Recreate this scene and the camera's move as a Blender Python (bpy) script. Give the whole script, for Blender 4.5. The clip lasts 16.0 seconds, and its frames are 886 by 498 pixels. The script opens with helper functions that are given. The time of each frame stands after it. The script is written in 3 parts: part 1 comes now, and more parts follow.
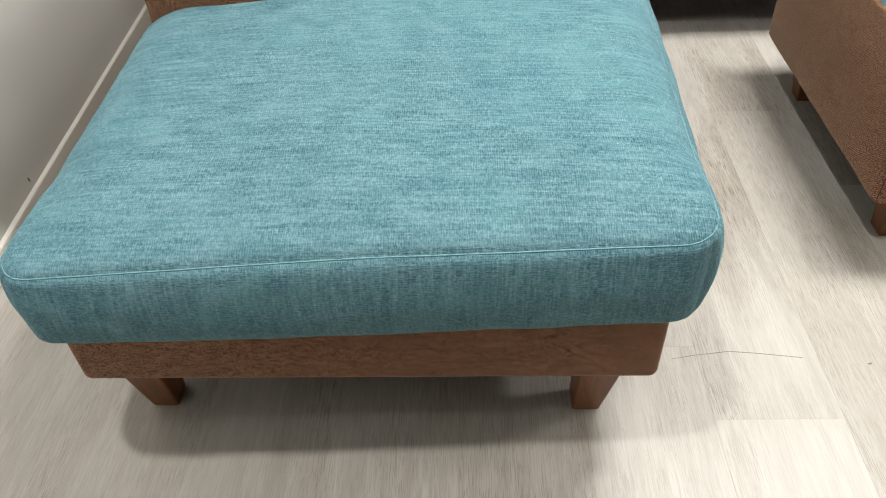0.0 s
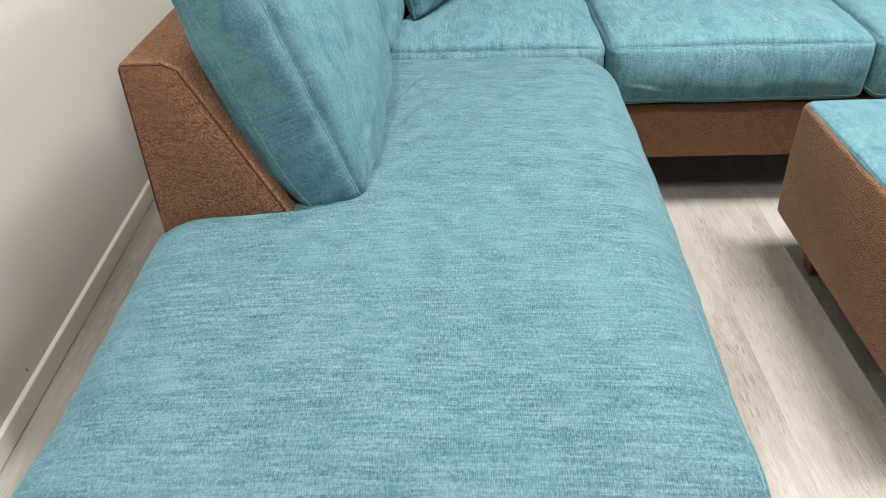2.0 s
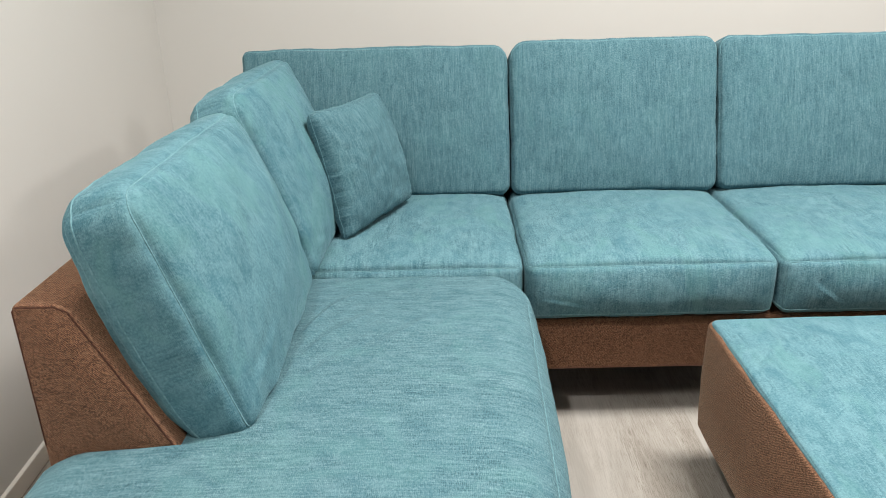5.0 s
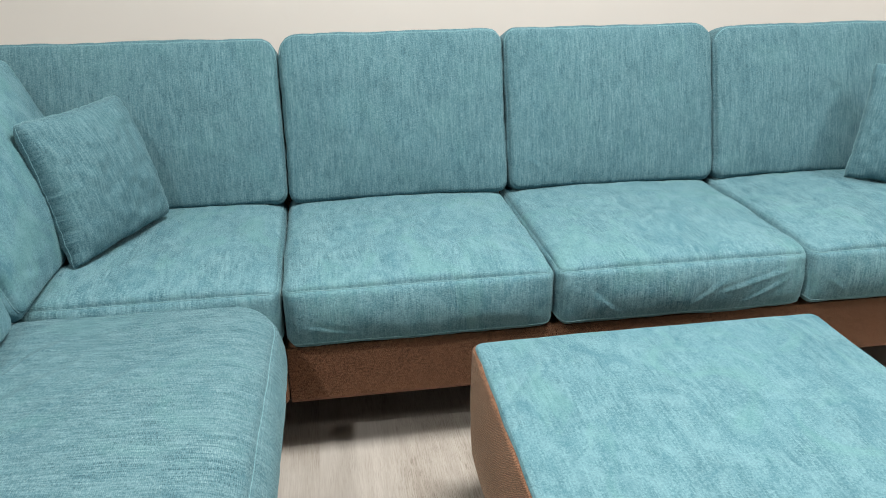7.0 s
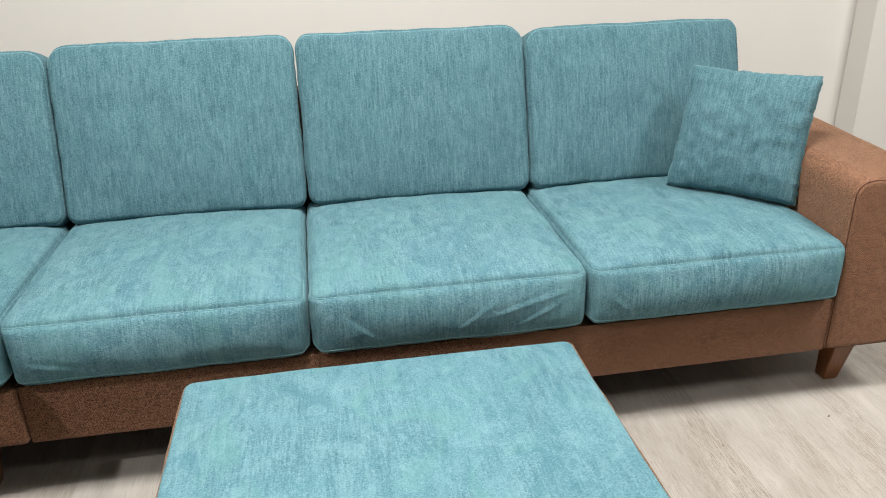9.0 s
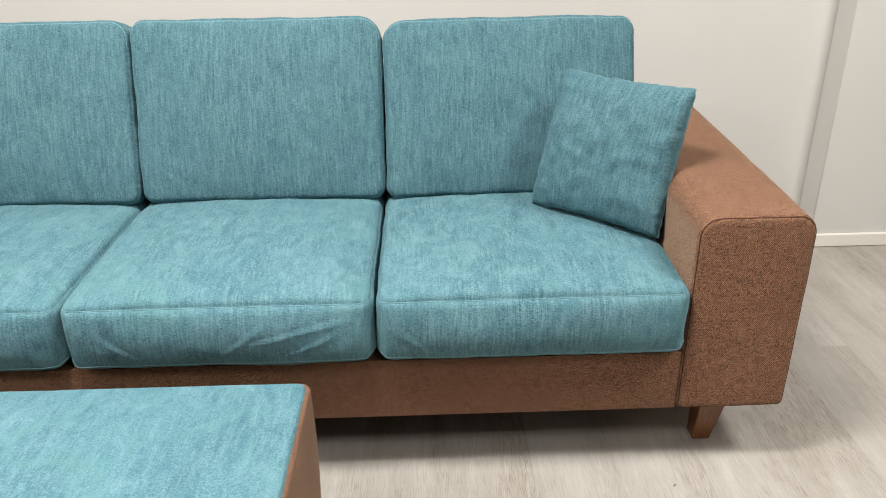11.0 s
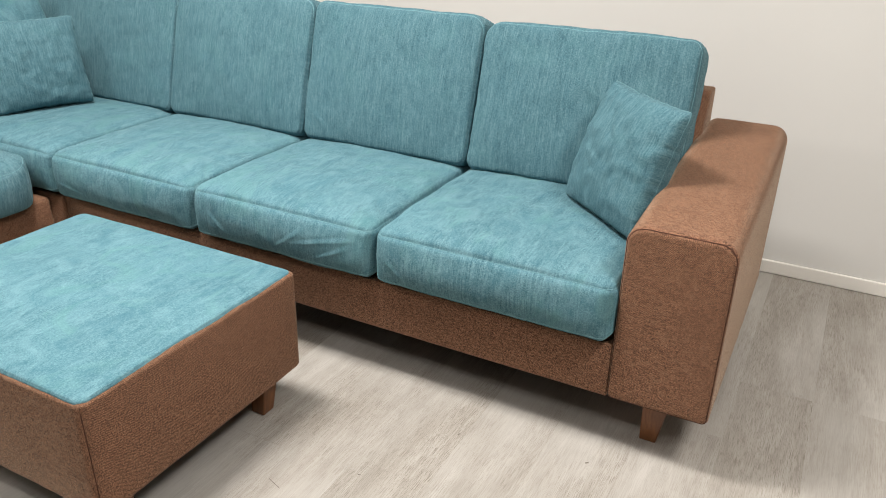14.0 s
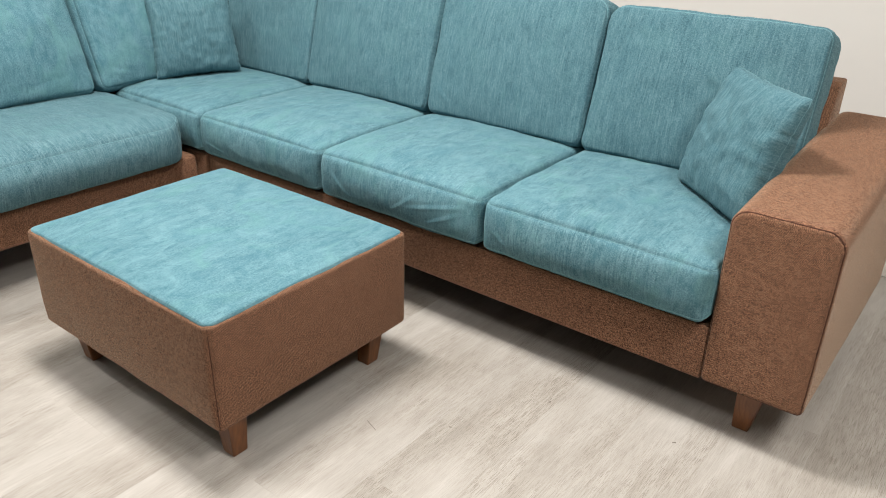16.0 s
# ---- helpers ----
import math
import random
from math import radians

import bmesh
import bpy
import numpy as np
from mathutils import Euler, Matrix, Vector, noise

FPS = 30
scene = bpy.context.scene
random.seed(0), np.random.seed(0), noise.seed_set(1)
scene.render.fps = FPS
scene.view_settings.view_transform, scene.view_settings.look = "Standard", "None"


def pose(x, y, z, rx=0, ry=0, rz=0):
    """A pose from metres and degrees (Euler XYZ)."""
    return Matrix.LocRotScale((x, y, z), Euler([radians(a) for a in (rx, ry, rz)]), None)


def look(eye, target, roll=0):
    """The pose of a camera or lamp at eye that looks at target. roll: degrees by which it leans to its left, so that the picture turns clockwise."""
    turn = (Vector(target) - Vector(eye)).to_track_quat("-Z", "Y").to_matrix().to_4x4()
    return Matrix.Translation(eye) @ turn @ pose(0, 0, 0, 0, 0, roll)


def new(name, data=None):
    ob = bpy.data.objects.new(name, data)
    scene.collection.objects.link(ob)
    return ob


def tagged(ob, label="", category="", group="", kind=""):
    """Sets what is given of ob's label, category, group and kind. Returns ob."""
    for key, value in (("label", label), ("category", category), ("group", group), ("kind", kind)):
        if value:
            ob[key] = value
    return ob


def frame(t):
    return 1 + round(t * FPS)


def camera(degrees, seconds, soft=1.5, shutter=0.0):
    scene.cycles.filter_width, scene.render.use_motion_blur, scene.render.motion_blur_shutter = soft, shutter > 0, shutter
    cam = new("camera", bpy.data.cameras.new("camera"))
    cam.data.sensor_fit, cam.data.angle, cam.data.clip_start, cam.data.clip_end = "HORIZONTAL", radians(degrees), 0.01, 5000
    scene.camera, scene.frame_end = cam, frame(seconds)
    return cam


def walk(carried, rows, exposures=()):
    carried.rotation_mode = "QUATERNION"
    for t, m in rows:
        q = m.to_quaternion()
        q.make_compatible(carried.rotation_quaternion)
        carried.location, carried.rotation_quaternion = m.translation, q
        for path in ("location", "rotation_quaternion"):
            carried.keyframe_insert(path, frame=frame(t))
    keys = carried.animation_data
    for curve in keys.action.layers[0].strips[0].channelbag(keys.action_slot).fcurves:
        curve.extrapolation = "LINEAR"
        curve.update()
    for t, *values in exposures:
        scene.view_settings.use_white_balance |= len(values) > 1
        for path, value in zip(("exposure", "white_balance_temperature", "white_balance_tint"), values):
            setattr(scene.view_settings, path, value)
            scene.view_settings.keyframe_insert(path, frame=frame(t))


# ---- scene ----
cam = camera(60.5, 16.0, soft=1.0)
PATH = [
    (0, (0.307, 0.293, 0.911), (0.236, 1.763, -0.443), -2.5),
    (0.5, (0.29, 0.341, 0.937), (0.234, 1.842, -0.384), -2.6),
    (1, (0.28, 0.366, 0.958), (0.235, 1.911, -0.311), -2.5),
    (1.5, (0.273, 0.396, 0.973), (0.227, 1.998, -0.222), -2.6),
    (2, (0.278, 0.418, 1.01), (0.222, 2.06, -0.13), -2.1),
    (2.5, (0.291, 0.417, 1.031), (0.224, 2.113, -0.026), -2.1),
    (3, (0.3, 0.416, 1.049), (0.221, 2.159, 0.071), -2.0),
    (3.2, (0.3, 0.418, 1.056), (0.22, 2.179, 0.109), -1.9),
    (5.3, (0.479, 0.425, 1.098), (0.483, 2.291, 0.377), -1.6),
    (5.5, (0.51, 0.426, 1.103), (0.545, 2.29, 0.378), -1.4),
    (6, (0.573, 0.439, 1.106), (0.693, 2.294, 0.369), -1.1),
    (6.5, (0.639, 0.494, 1.099), (0.844, 2.335, 0.344), -0.8),
    (7, (0.713, 0.597, 1.097), (0.995, 2.418, 0.32), -0.6),
    (7.5, (0.8, 0.651, 1.096), (1.11, 2.461, 0.305), -0.6),
    (8, (0.955, 0.622, 1.112), (1.263, 2.432, 0.32), -0.9),
    (8.5, (1.115, 0.59, 1.125), (1.414, 2.398, 0.325), -1.2),
    (9, (1.238, 0.638, 1.11), (1.528, 2.449, 0.312), -1.5),
    (9.5, (1.364, 0.733, 1.101), (1.642, 2.54, 0.29), -1.6),
    (10, (1.507, 0.753, 1.1), (1.755, 2.561, 0.282), -1.6),
    (12.5, (2.38, 0.798, 1.114), (1.905, 2.529, 0.231), 0.3),
    (13, (2.465, 0.724, 1.114), (1.83, 2.408, 0.242), 0.7),
    (13.5, (2.568, 0.623, 1.128), (1.807, 2.256, 0.26), 0.7),
    (14, (2.706, 0.615, 1.17), (1.865, 2.215, 0.316), 0.9),
    (14.5, (2.804, 0.629, 1.198), (1.899, 2.207, 0.367), 1.2),
    (15, (2.816, 0.62, 1.199), (1.845, 2.165, 0.38), 1.3),
    (15.5, (2.806, 0.586, 1.167), (1.759, 2.07, 0.329), 1.1),
    (16, (2.788, 0.553, 1.148), (1.687, 1.976, 0.274), 1.1),
]
BASE = -0.09
walk(cam, [(t, look(eye, target, roll)) for t, eye, target, roll in PATH], exposures=(
    (0.0, BASE + 0.18, 6350, 7), (1.0, BASE + 0.29, 6400, 8), (2.0, BASE + 0.24, 6450, 9), (3.2, BASE + 0.12, 6430, 9), (5.3, BASE, 6450, 9), (16.0, BASE, 6450, 10)))

# ---- world and lights ----
ROOM_X0, ROOM_X1, ROOM_Y0, ROOM_Y1, ROOM_H = -0.552, 7.0, -7.0, 3.203, 2.5
world = bpy.data.worlds.new("world")
world.use_nodes = True
world.node_tree.nodes["Background"].inputs[0].default_value = (1.0, 0.96, 0.9, 1)
world.node_tree.nodes["Background"].inputs[1].default_value = 0.012
scene.world = world


def unseen_light(x, y, size, watts):
    data = bpy.data.lights.new("unseen_light", "AREA")
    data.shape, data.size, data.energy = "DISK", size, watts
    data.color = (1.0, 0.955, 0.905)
    ob = new("unseen_light", data)
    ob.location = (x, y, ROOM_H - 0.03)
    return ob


# unseen downlights and a small assumed panel over the seating, placed from the shadows
# the fourth, wide one is fill added to brighten the arm's outer side
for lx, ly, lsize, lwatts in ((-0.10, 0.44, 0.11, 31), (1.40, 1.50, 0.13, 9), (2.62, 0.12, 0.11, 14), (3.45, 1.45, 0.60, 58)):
    unseen_light(lx, ly, lsize, lwatts)
panel = unseen_light(1.25, 1.62, 0.75, 76)
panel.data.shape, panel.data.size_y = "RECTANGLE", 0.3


# ---- materials ----
class Mat:
    """A node material under construction."""

    def __init__(self, name, rough=0.8):
        self.m = bpy.data.materials.new(name)
        self.m.use_nodes = True
        self.t = self.m.node_tree
        self.b = self.t.nodes["Principled BSDF"]
        self.b.inputs["Roughness"].default_value = rough
        self.coord = self.t.nodes.new("ShaderNodeTexCoord")
        self.pos = self.coord.outputs["Object"]

    def link(self, a, b):
        self.t.links.new(a, b)

    def scaled(self, sx, sy, sz, shift=None):
        n = self.t.nodes.new("ShaderNodeMapping")
        n.inputs["Scale"].default_value = (sx, sy, sz)
        self.link(self.pos, n.inputs[0])
        if shift is not None:
            self.link(shift, n.inputs["Location"])
        return n.outputs[0]

    def noise(self, vec, scale, detail=4, rough=0.55, distort=0.0):
        n = self.t.nodes.new("ShaderNodeTexNoise")
        n.inputs["Scale"].default_value = scale
        n.inputs["Detail"].default_value = detail
        n.inputs["Roughness"].default_value = rough
        n.inputs["Distortion"].default_value = distort
        self.link(vec, n.inputs["Vector"])
        return n.outputs[0]

    def wave(self, vec, scale, direction="DIAGONAL", distort=0.0, detail=0.0):
        n = self.t.nodes.new("ShaderNodeTexWave")
        n.wave_type, n.bands_direction = "BANDS", direction
        n.inputs["Scale"].default_value = scale
        n.inputs["Distortion"].default_value = distort
        n.inputs["Detail"].default_value = detail
        self.link(vec, n.inputs["Vector"])
        return n.outputs["Fac"]

    def ramp(self, fac, stops):
        n = self.t.nodes.new("ShaderNodeValToRGB")
        e = n.color_ramp.elements
        while len(e) < len(stops):
            e.new(0.5)
        for el, (p, c) in zip(e, stops):
            el.position = p
            el.color = (*c, 1) if len(c) == 3 else c
        self.link(fac, n.inputs[0])
        return n.outputs[0]

    def grey(self, fac, lo, hi, a=0.0, b=1.0):
        n = self.t.nodes.new("ShaderNodeMapRange")
        for k, v in zip(("From Min", "From Max", "To Min", "To Max"), (lo, hi, a, b)):
            n.inputs[k].default_value = v
        self.link(fac, n.inputs[0])
        return n.outputs[0]

    def mix(self, fac, a, b, blend="MIX"):
        n = self.t.nodes.new("ShaderNodeMix")
        n.data_type, n.blend_type = "RGBA", blend
        for sock, v in ((n.inputs[0], fac), (n.inputs[6], a), (n.inputs[7], b)):
            if hasattr(v, "is_output"):
                self.link(v, sock)
            elif isinstance(v, (int, float)):
                sock.default_value = v
            else:
                sock.default_value = (*v, 1)
        return n.outputs[2]

    def math(self, op, a, b=0.0):
        n = self.t.nodes.new("ShaderNodeMath")
        n.operation = op
        for sock, v in zip(n.inputs, (a, b)):
            if hasattr(v, "is_output"):
                self.link(v, sock)
            else:
                sock.default_value = v
        return n.outputs[0]

    def bump(self, height, strength, dist):
        n = self.t.nodes.new("ShaderNodeBump")
        n.inputs["Strength"].default_value = strength
        n.inputs["Distance"].default_value = dist
        self.link(height, n.inputs["Height"])
        self.link(n.outputs[0], self.b.inputs["Normal"])

    def done(self, colour):
        if hasattr(colour, "is_output"):
            self.link(colour, self.b.inputs["Base Color"])
        else:
            self.b.inputs["Base Color"].default_value = (*colour, 1)
        return self.m


def make_chenille(name, brushed, sheen=0.22, crisp=0.6, tint=(0.95, 0.99, 1.01)):
    """Teal chenille: slub streaks along local Y, fine ribs across them, and a nap that use has brushed smooth in patches."""
    k = Mat(name, 0.95)
    rnd = k.t.nodes.new("ShaderNodeObjectInfo").outputs["Random"]
    off = k.t.nodes.new("ShaderNodeCombineXYZ")
    k.link(k.math("MULTIPLY", rnd, 17.0), off.inputs[0])
    k.link(k.math("MULTIPLY", rnd, 31.0), off.inputs[1])
    o = off.outputs[0]
    sep = k.t.nodes.new("ShaderNodeSeparateXYZ")
    k.link(k.coord.outputs["Normal"], sep.inputs[0])
    end = k.grey(k.math("ABSOLUTE", sep.outputs[0]), 0.70, 0.74)

    def either(a, b):
        n = k.t.nodes.new("ShaderNodeMix")
        k.link(end, n.inputs[0])
        k.link(a, n.inputs[2])
        k.link(b, n.inputs[3])
        return n.outputs[0]
    slub = either(k.noise(k.scaled(520, 40, 40, o), 1.0, 2, 0.5), k.noise(k.scaled(40, 520, 40, o), 1.0, 2, 0.5))
    row = either(k.noise(k.scaled(290, 20, 20, o), 1.0, 3, 0.6), k.noise(k.scaled(20, 290, 20, o), 1.0, 3, 0.6))
    xyz = k.t.nodes.new("ShaderNodeSeparateXYZ")
    k.link(k.pos, xyz.inputs[0])
    along = k.t.nodes.new("ShaderNodeCombineXYZ")
    front = k.grey(k.math("ABSOLUTE", sep.outputs[1]), 0.70, 0.74)
    upright = k.math("MAXIMUM", front, end)
    k.link(k.math("ADD", k.math("MULTIPLY", xyz.outputs[2], upright), k.math("MULTIPLY", xyz.outputs[1], k.math("SUBTRACT", 1.0, upright))), along.inputs[1])
    k.link(either(xyz.outputs[0], xyz.outputs[1]), along.inputs[0])
    stretch = k.t.nodes.new("ShaderNodeMapping")
    stretch.inputs["Scale"].default_value = (110, 860, 1)
    k.link(along.outputs[0], stretch.inputs[0])
    uneven = k.noise(stretch.outputs[0], 1.0, 1, 0.5)
    even = k.wave(along.outputs[0], 125.0, "Y", 4.0, 2.0)
    rib = k.math("ADD", k.math("MULTIPLY", even, 0.14), k.math("MULTIPLY", uneven, 0.88))
    nap = k.noise(k.scaled(5, 4, 5, o), 1.0, 4, 0.62, 1.5)
    crush = k.noise(k.scaled(16, 11, 16, o), 1.0, 5, 0.66, 1.6)
    smooth = k.math("MULTIPLY", k.grey(nap, 0.36, 0.56), brushed)
    weave = k.math("SUBTRACT", 1.0, k.math("MULTIPLY", smooth, 0.75))
    c = k.ramp(slub, ((0.30, (0.100, 0.216, 0.256)), (0.5, (0.120, 0.246, 0.288)), (0.70, (0.146, 0.280, 0.322))))
    c = k.mix(k.math("MULTIPLY", k.grey(row, 0.52, 0.70, 0.0, 0.33), weave), c, (0.205, 0.355, 0.390))
    c = k.mix(k.math("MULTIPLY", k.grey(row, 0.48, 0.30, 0.0, 0.33), weave), c, (0.052, 0.134, 0.170))
    gap = k.math("MULTIPLY", k.math("MULTIPLY", k.grey(rib, 0.48, 0.60), k.grey(row, 0.60, 0.44)), weave)
    c = k.mix(k.math("MULTIPLY", gap, crisp), c, (0.018, 0.060, 0.080))
    glint = k.math("MULTIPLY", k.math("MULTIPLY", k.grey(rib, 0.46, 0.36), k.grey(row, 0.46, 0.58)), weave)
    c = k.mix(k.math("MULTIPLY", glint, 0.85 * crisp), c, (0.345, 0.500, 0.520))
    c = k.mix(k.math("MULTIPLY", smooth, 0.50), c, (0.128, 0.262, 0.302))
    fuzz = k.noise(k.scaled(330, 300, 330, o), 1.0, 3, 0.7)
    c = k.mix(k.grey(fuzz, 0.52, 0.66, 0.0, 0.50), c, (0.250, 0.410, 0.440))
    c = k.mix(k.grey(fuzz, 0.48, 0.34, 0.0, 0.55), c, (0.040, 0.118, 0.150))
    wear = k.noise(k.scaled(48, 30, 48, o), 1.0, 4, 0.7, 1.0)
    c = k.mix(k.grey(wear, 0.54, 0.66, 0.0, 0.10 + 0.16 * brushed), c, (0.210, 0.370, 0.405))
    c = k.mix(k.grey(wear, 0.46, 0.34, 0.0, 0.10 + 0.12 * brushed), c, (0.060, 0.165, 0.210))
    c = k.mix(k.math("MULTIPLY", k.grey(crush, 0.50, 0.66), 0.08 + 0.42 * brushed), c, (0.225, 0.385, 0.425))
    c = k.mix(k.math("MULTIPLY", k.grey(crush, 0.46, 0.33), 0.08 + 0.46 * brushed), c, (0.050, 0.150, 0.200))
    fall = either(k.noise(k.scaled(46, 5, 5, o), 1.0, 3, 0.6), k.noise(k.scaled(5, 46, 5, o), 1.0, 3, 0.6))
    c = k.mix(k.math("MULTIPLY", k.grey(fall, 0.50, 0.68, 0.0, 0.07 + 0.25 * brushed), weave), c, (0.185, 0.325, 0.360))
    c = k.mix(k.math("MULTIPLY", k.grey(fall, 0.50, 0.32, 0.0, 0.08 + 0.35 * brushed), weave), c, (0.060, 0.150, 0.190))
    # brushed cloth lifted above the backs: worn nap plus overhead light put into colour
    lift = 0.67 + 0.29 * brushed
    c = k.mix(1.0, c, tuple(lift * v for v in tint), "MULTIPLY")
    bruise = k.noise(k.scaled(3.2, 2.6, 3.2, o), 1.0, 3, 0.55, 0.8)
    c = k.mix(k.grey(bruise, 0.54, 0.72, 0.0, 0.10), c, (0.045, 0.150, 0.205))
    faded = k.noise(k.scaled(7.5, 6.0, 7.5, o), 1.0, 3, 0.6, 1.2)
    c = k.mix(k.grey(faded, 0.52, 0.66, 0.0, 0.05 + 0.45 * brushed), c, (0.118, 0.262, 0.262))
    k.b.inputs["Sheen Weight"].default_value = sheen
    k.b.inputs["Sheen Roughness"].default_value = 0.28
    k.b.inputs["Sheen Tint"].default_value = (0.58, 0.92, 1.0, 1)
    k.b.inputs["Specular IOR Level"].default_value = 0.10
    h = k.math("ADD", k.math("MULTIPLY", gap, -0.6), k.math("ADD", k.math("MULTIPLY", slub, 0.4), k.math("ADD", k.math("MULTIPLY", crush, 1.0), k.math("MULTIPLY", fuzz, 0.5))))
    k.bump(h, 0.45, 0.0018)
    return k.done(c)


def make_twill():
    """Brown twill: a dark and a rust thread in fine diagonals."""
    k = Mat("brown_twill", 0.9)
    th = k.noise(k.scaled(360, 360, 360), 1.0, 2, 0.6)
    turn = k.t.nodes.new("ShaderNodeMapping")
    turn.inputs["Rotation"].default_value = (0, radians(35.3), radians(-45))
    k.link(k.pos, turn.inputs[0])
    squash = k.t.nodes.new("ShaderNodeMapping")
    squash.inputs["Scale"].default_value = (1100, 330, 330)
    k.link(turn.outputs[0], squash.inputs[0])
    diag = k.noise(squash.outputs[0], 1.0, 1, 0.5)
    stripe = k.wave(k.pos, 165.0, "DIAGONAL", 4.0, 1.0)
    stripe.node.inputs["Detail Scale"].default_value = 0.16
    tw = k.math("ADD", k.math("MULTIPLY", stripe, 0.36), k.grey(diag, 0.32, 0.68, 0.0, 0.66))
    th2 = k.noise(k.scaled(190, 420, 420), 1.0, 2, 0.6)
    big = k.noise(k.scaled(3, 3, 3), 1.0, 3)
    c = k.ramp(tw, ((0.24, (0.022, 0.010, 0.007)), (0.5, (0.150, 0.073, 0.042)), (0.76, (0.460, 0.240, 0.140))))
    c = k.mix(k.grey(th, 0.42, 0.62, 0.0, 0.48), c, (0.055, 0.026, 0.017))
    c = k.mix(k.grey(th2, 0.50, 0.66, 0.0, 0.52), c, (0.300, 0.152, 0.090))
    c = k.mix(k.grey(big, 0.35, 0.7, 0.0, 0.2), c, (0.115, 0.060, 0.039))
    run = k.noise(k.scaled(75, 230, 230), 1.0, 3, 0.6)
    c = k.mix(k.grey(run, 0.51, 0.68, 0.0, 0.50), c, (0.280, 0.170, 0.108))
    c = k.mix(k.grey(run, 0.47, 0.32, 0.0, 0.34), c, (0.060, 0.030, 0.020))
    k.b.inputs["Sheen Weight"].default_value = 0.34
    k.b.inputs["Sheen Roughness"].default_value = 0.30
    k.b.inputs["Sheen Tint"].default_value = (1.0, 0.82, 0.62, 1)
    k.b.inputs["Specular IOR Level"].default_value = 0.2
    k.bump(k.math("ADD", tw, k.math("MULTIPLY", th, 0.6)), 0.5, 0.0012)
    return k.done(c)


def make_plain_cloth(name, a, b):
    k = Mat(name, 0.9)
    n = k.noise(k.scaled(180, 180, 180), 1.0, 2)
    k.b.inputs["Specular IOR Level"].default_value = 0.15
    return k.done(k.ramp(n, ((0.35, a), (0.65, b))))


def make_leg_wood():
    k = Mat("brown_stained_wood", 0.38)
    g = k.noise(k.scaled(60, 60, 5), 1.0, 5, 0.6, 0.6)
    f = k.noise(k.scaled(260, 260, 14), 1.0, 3)
    c = k.ramp(g, ((0.3, (0.120, 0.042, 0.012)), (0.7, (0.225, 0.085, 0.026))))
    c = k.mix(k.grey(f, 0.45, 0.7, 0.0, 0.35), c, (0.08, 0.028, 0.010))
    k.bump(f, 0.15, 0.0006)
    return k.done(c)


def make_plank():
    """Pale limed vinyl wood planks, grain along Y, each board a little different."""
    k = Mat("limed_wood_plank", 0.42)
    rnd = k.t.nodes.new("ShaderNodeObjectInfo").outputs["Random"]
    off = k.t.nodes.new("ShaderNodeCombineXYZ")
    k.link(k.math("MULTIPLY", rnd, 53.0), off.inputs[0])
    k.link(k.math("MULTIPLY", rnd, 91.0), off.inputs[1])
    o = off.outputs[0]
    fig = k.noise(k.scaled(11, 1.3, 1, o), 1.0, 6, 0.64, 2.2)
    bow = k.noise(k.scaled(5.5, 0.75, 1, o), 1.0, 2, 0.5)
    ring = k.t.nodes.new("ShaderNodeMath")
    ring.operation = "PINGPONG"
    k.link(k.math("MULTIPLY", bow, 26.0), ring.inputs[0])
    ring.inputs[1].default_value = 1.0
    streak = k.noise(k.scaled(380, 11, 1, o), 1.0, 5, 0.70, 0.5)
    pore = k.noise(k.scaled(820, 24, 1, o), 1.0, 3, 0.65, 0.3)
    cloud = k.noise(k.scaled(3.2, 1.2, 1, o), 1.0, 4, 0.6)
    limed = k.grey(cloud, 0.38, 0.64)
    c = k.ramp(fig, ((0.32, (0.300, 0.272, 0.236)), (0.5, (0.362, 0.334, 0.296)), (0.66, (0.43, 0.403, 0.365))))
    c = k.mix(k.math("MULTIPLY", k.grey(ring.outputs[0], 0.55, 0.95, 0.0, 0.34), k.grey(streak, 0.36, 0.56)), c, (0.245, 0.218, 0.184))
    c = k.mix(k.grey(streak, 0.46, 0.64, 0.0, 0.62), c, (0.240, 0.214, 0.182))
    c = k.mix(k.math("MULTIPLY", k.grey(pore, 0.53, 0.59, 0.0, 0.95), k.grey(limed, 1.25, 0.25)), c, (0.185, 0.158, 0.128))
    c = k.mix(k.math("MULTIPLY", limed, 0.45), c, (0.55, 0.53, 0.50))
    c = k.mix(k.math("MULTIPLY", rnd, 0.28), c, (0.340, 0.312, 0.274))
    r = k.grey(streak, 0.3, 0.7, 0.36, 0.5)
    k.link(r, k.b.inputs["Roughness"])
    k.b.inputs["Specular IOR Level"].default_value = 0.4
    k.bump(k.math("ADD", streak, pore), 0.16, 0.0008)
    return k.done(c)


def make_paint(name, a, b, rough=0.75, tex=420):
    """Rolled wall paint or wallpaper with a fine orange-peel relief."""
    k = Mat(name, rough)
    big = k.noise(k.scaled(0.9, 0.9, 0.9), 1.0, 3)
    fine = k.noise(k.scaled(tex, tex, tex), 1.0, 2)
    smudge = k.noise(k.scaled(6, 6, 3), 1.0, 4, 0.7)
    c = k.ramp(big, ((0.3, a), (0.7, b)))
    c = k.mix(k.grey(smudge, 0.6, 0.8, 0.0, 0.10), c, (0.55, 0.51, 0.46))
    k.bump(fine, 0.18, 0.0008)
    return k.done(c)


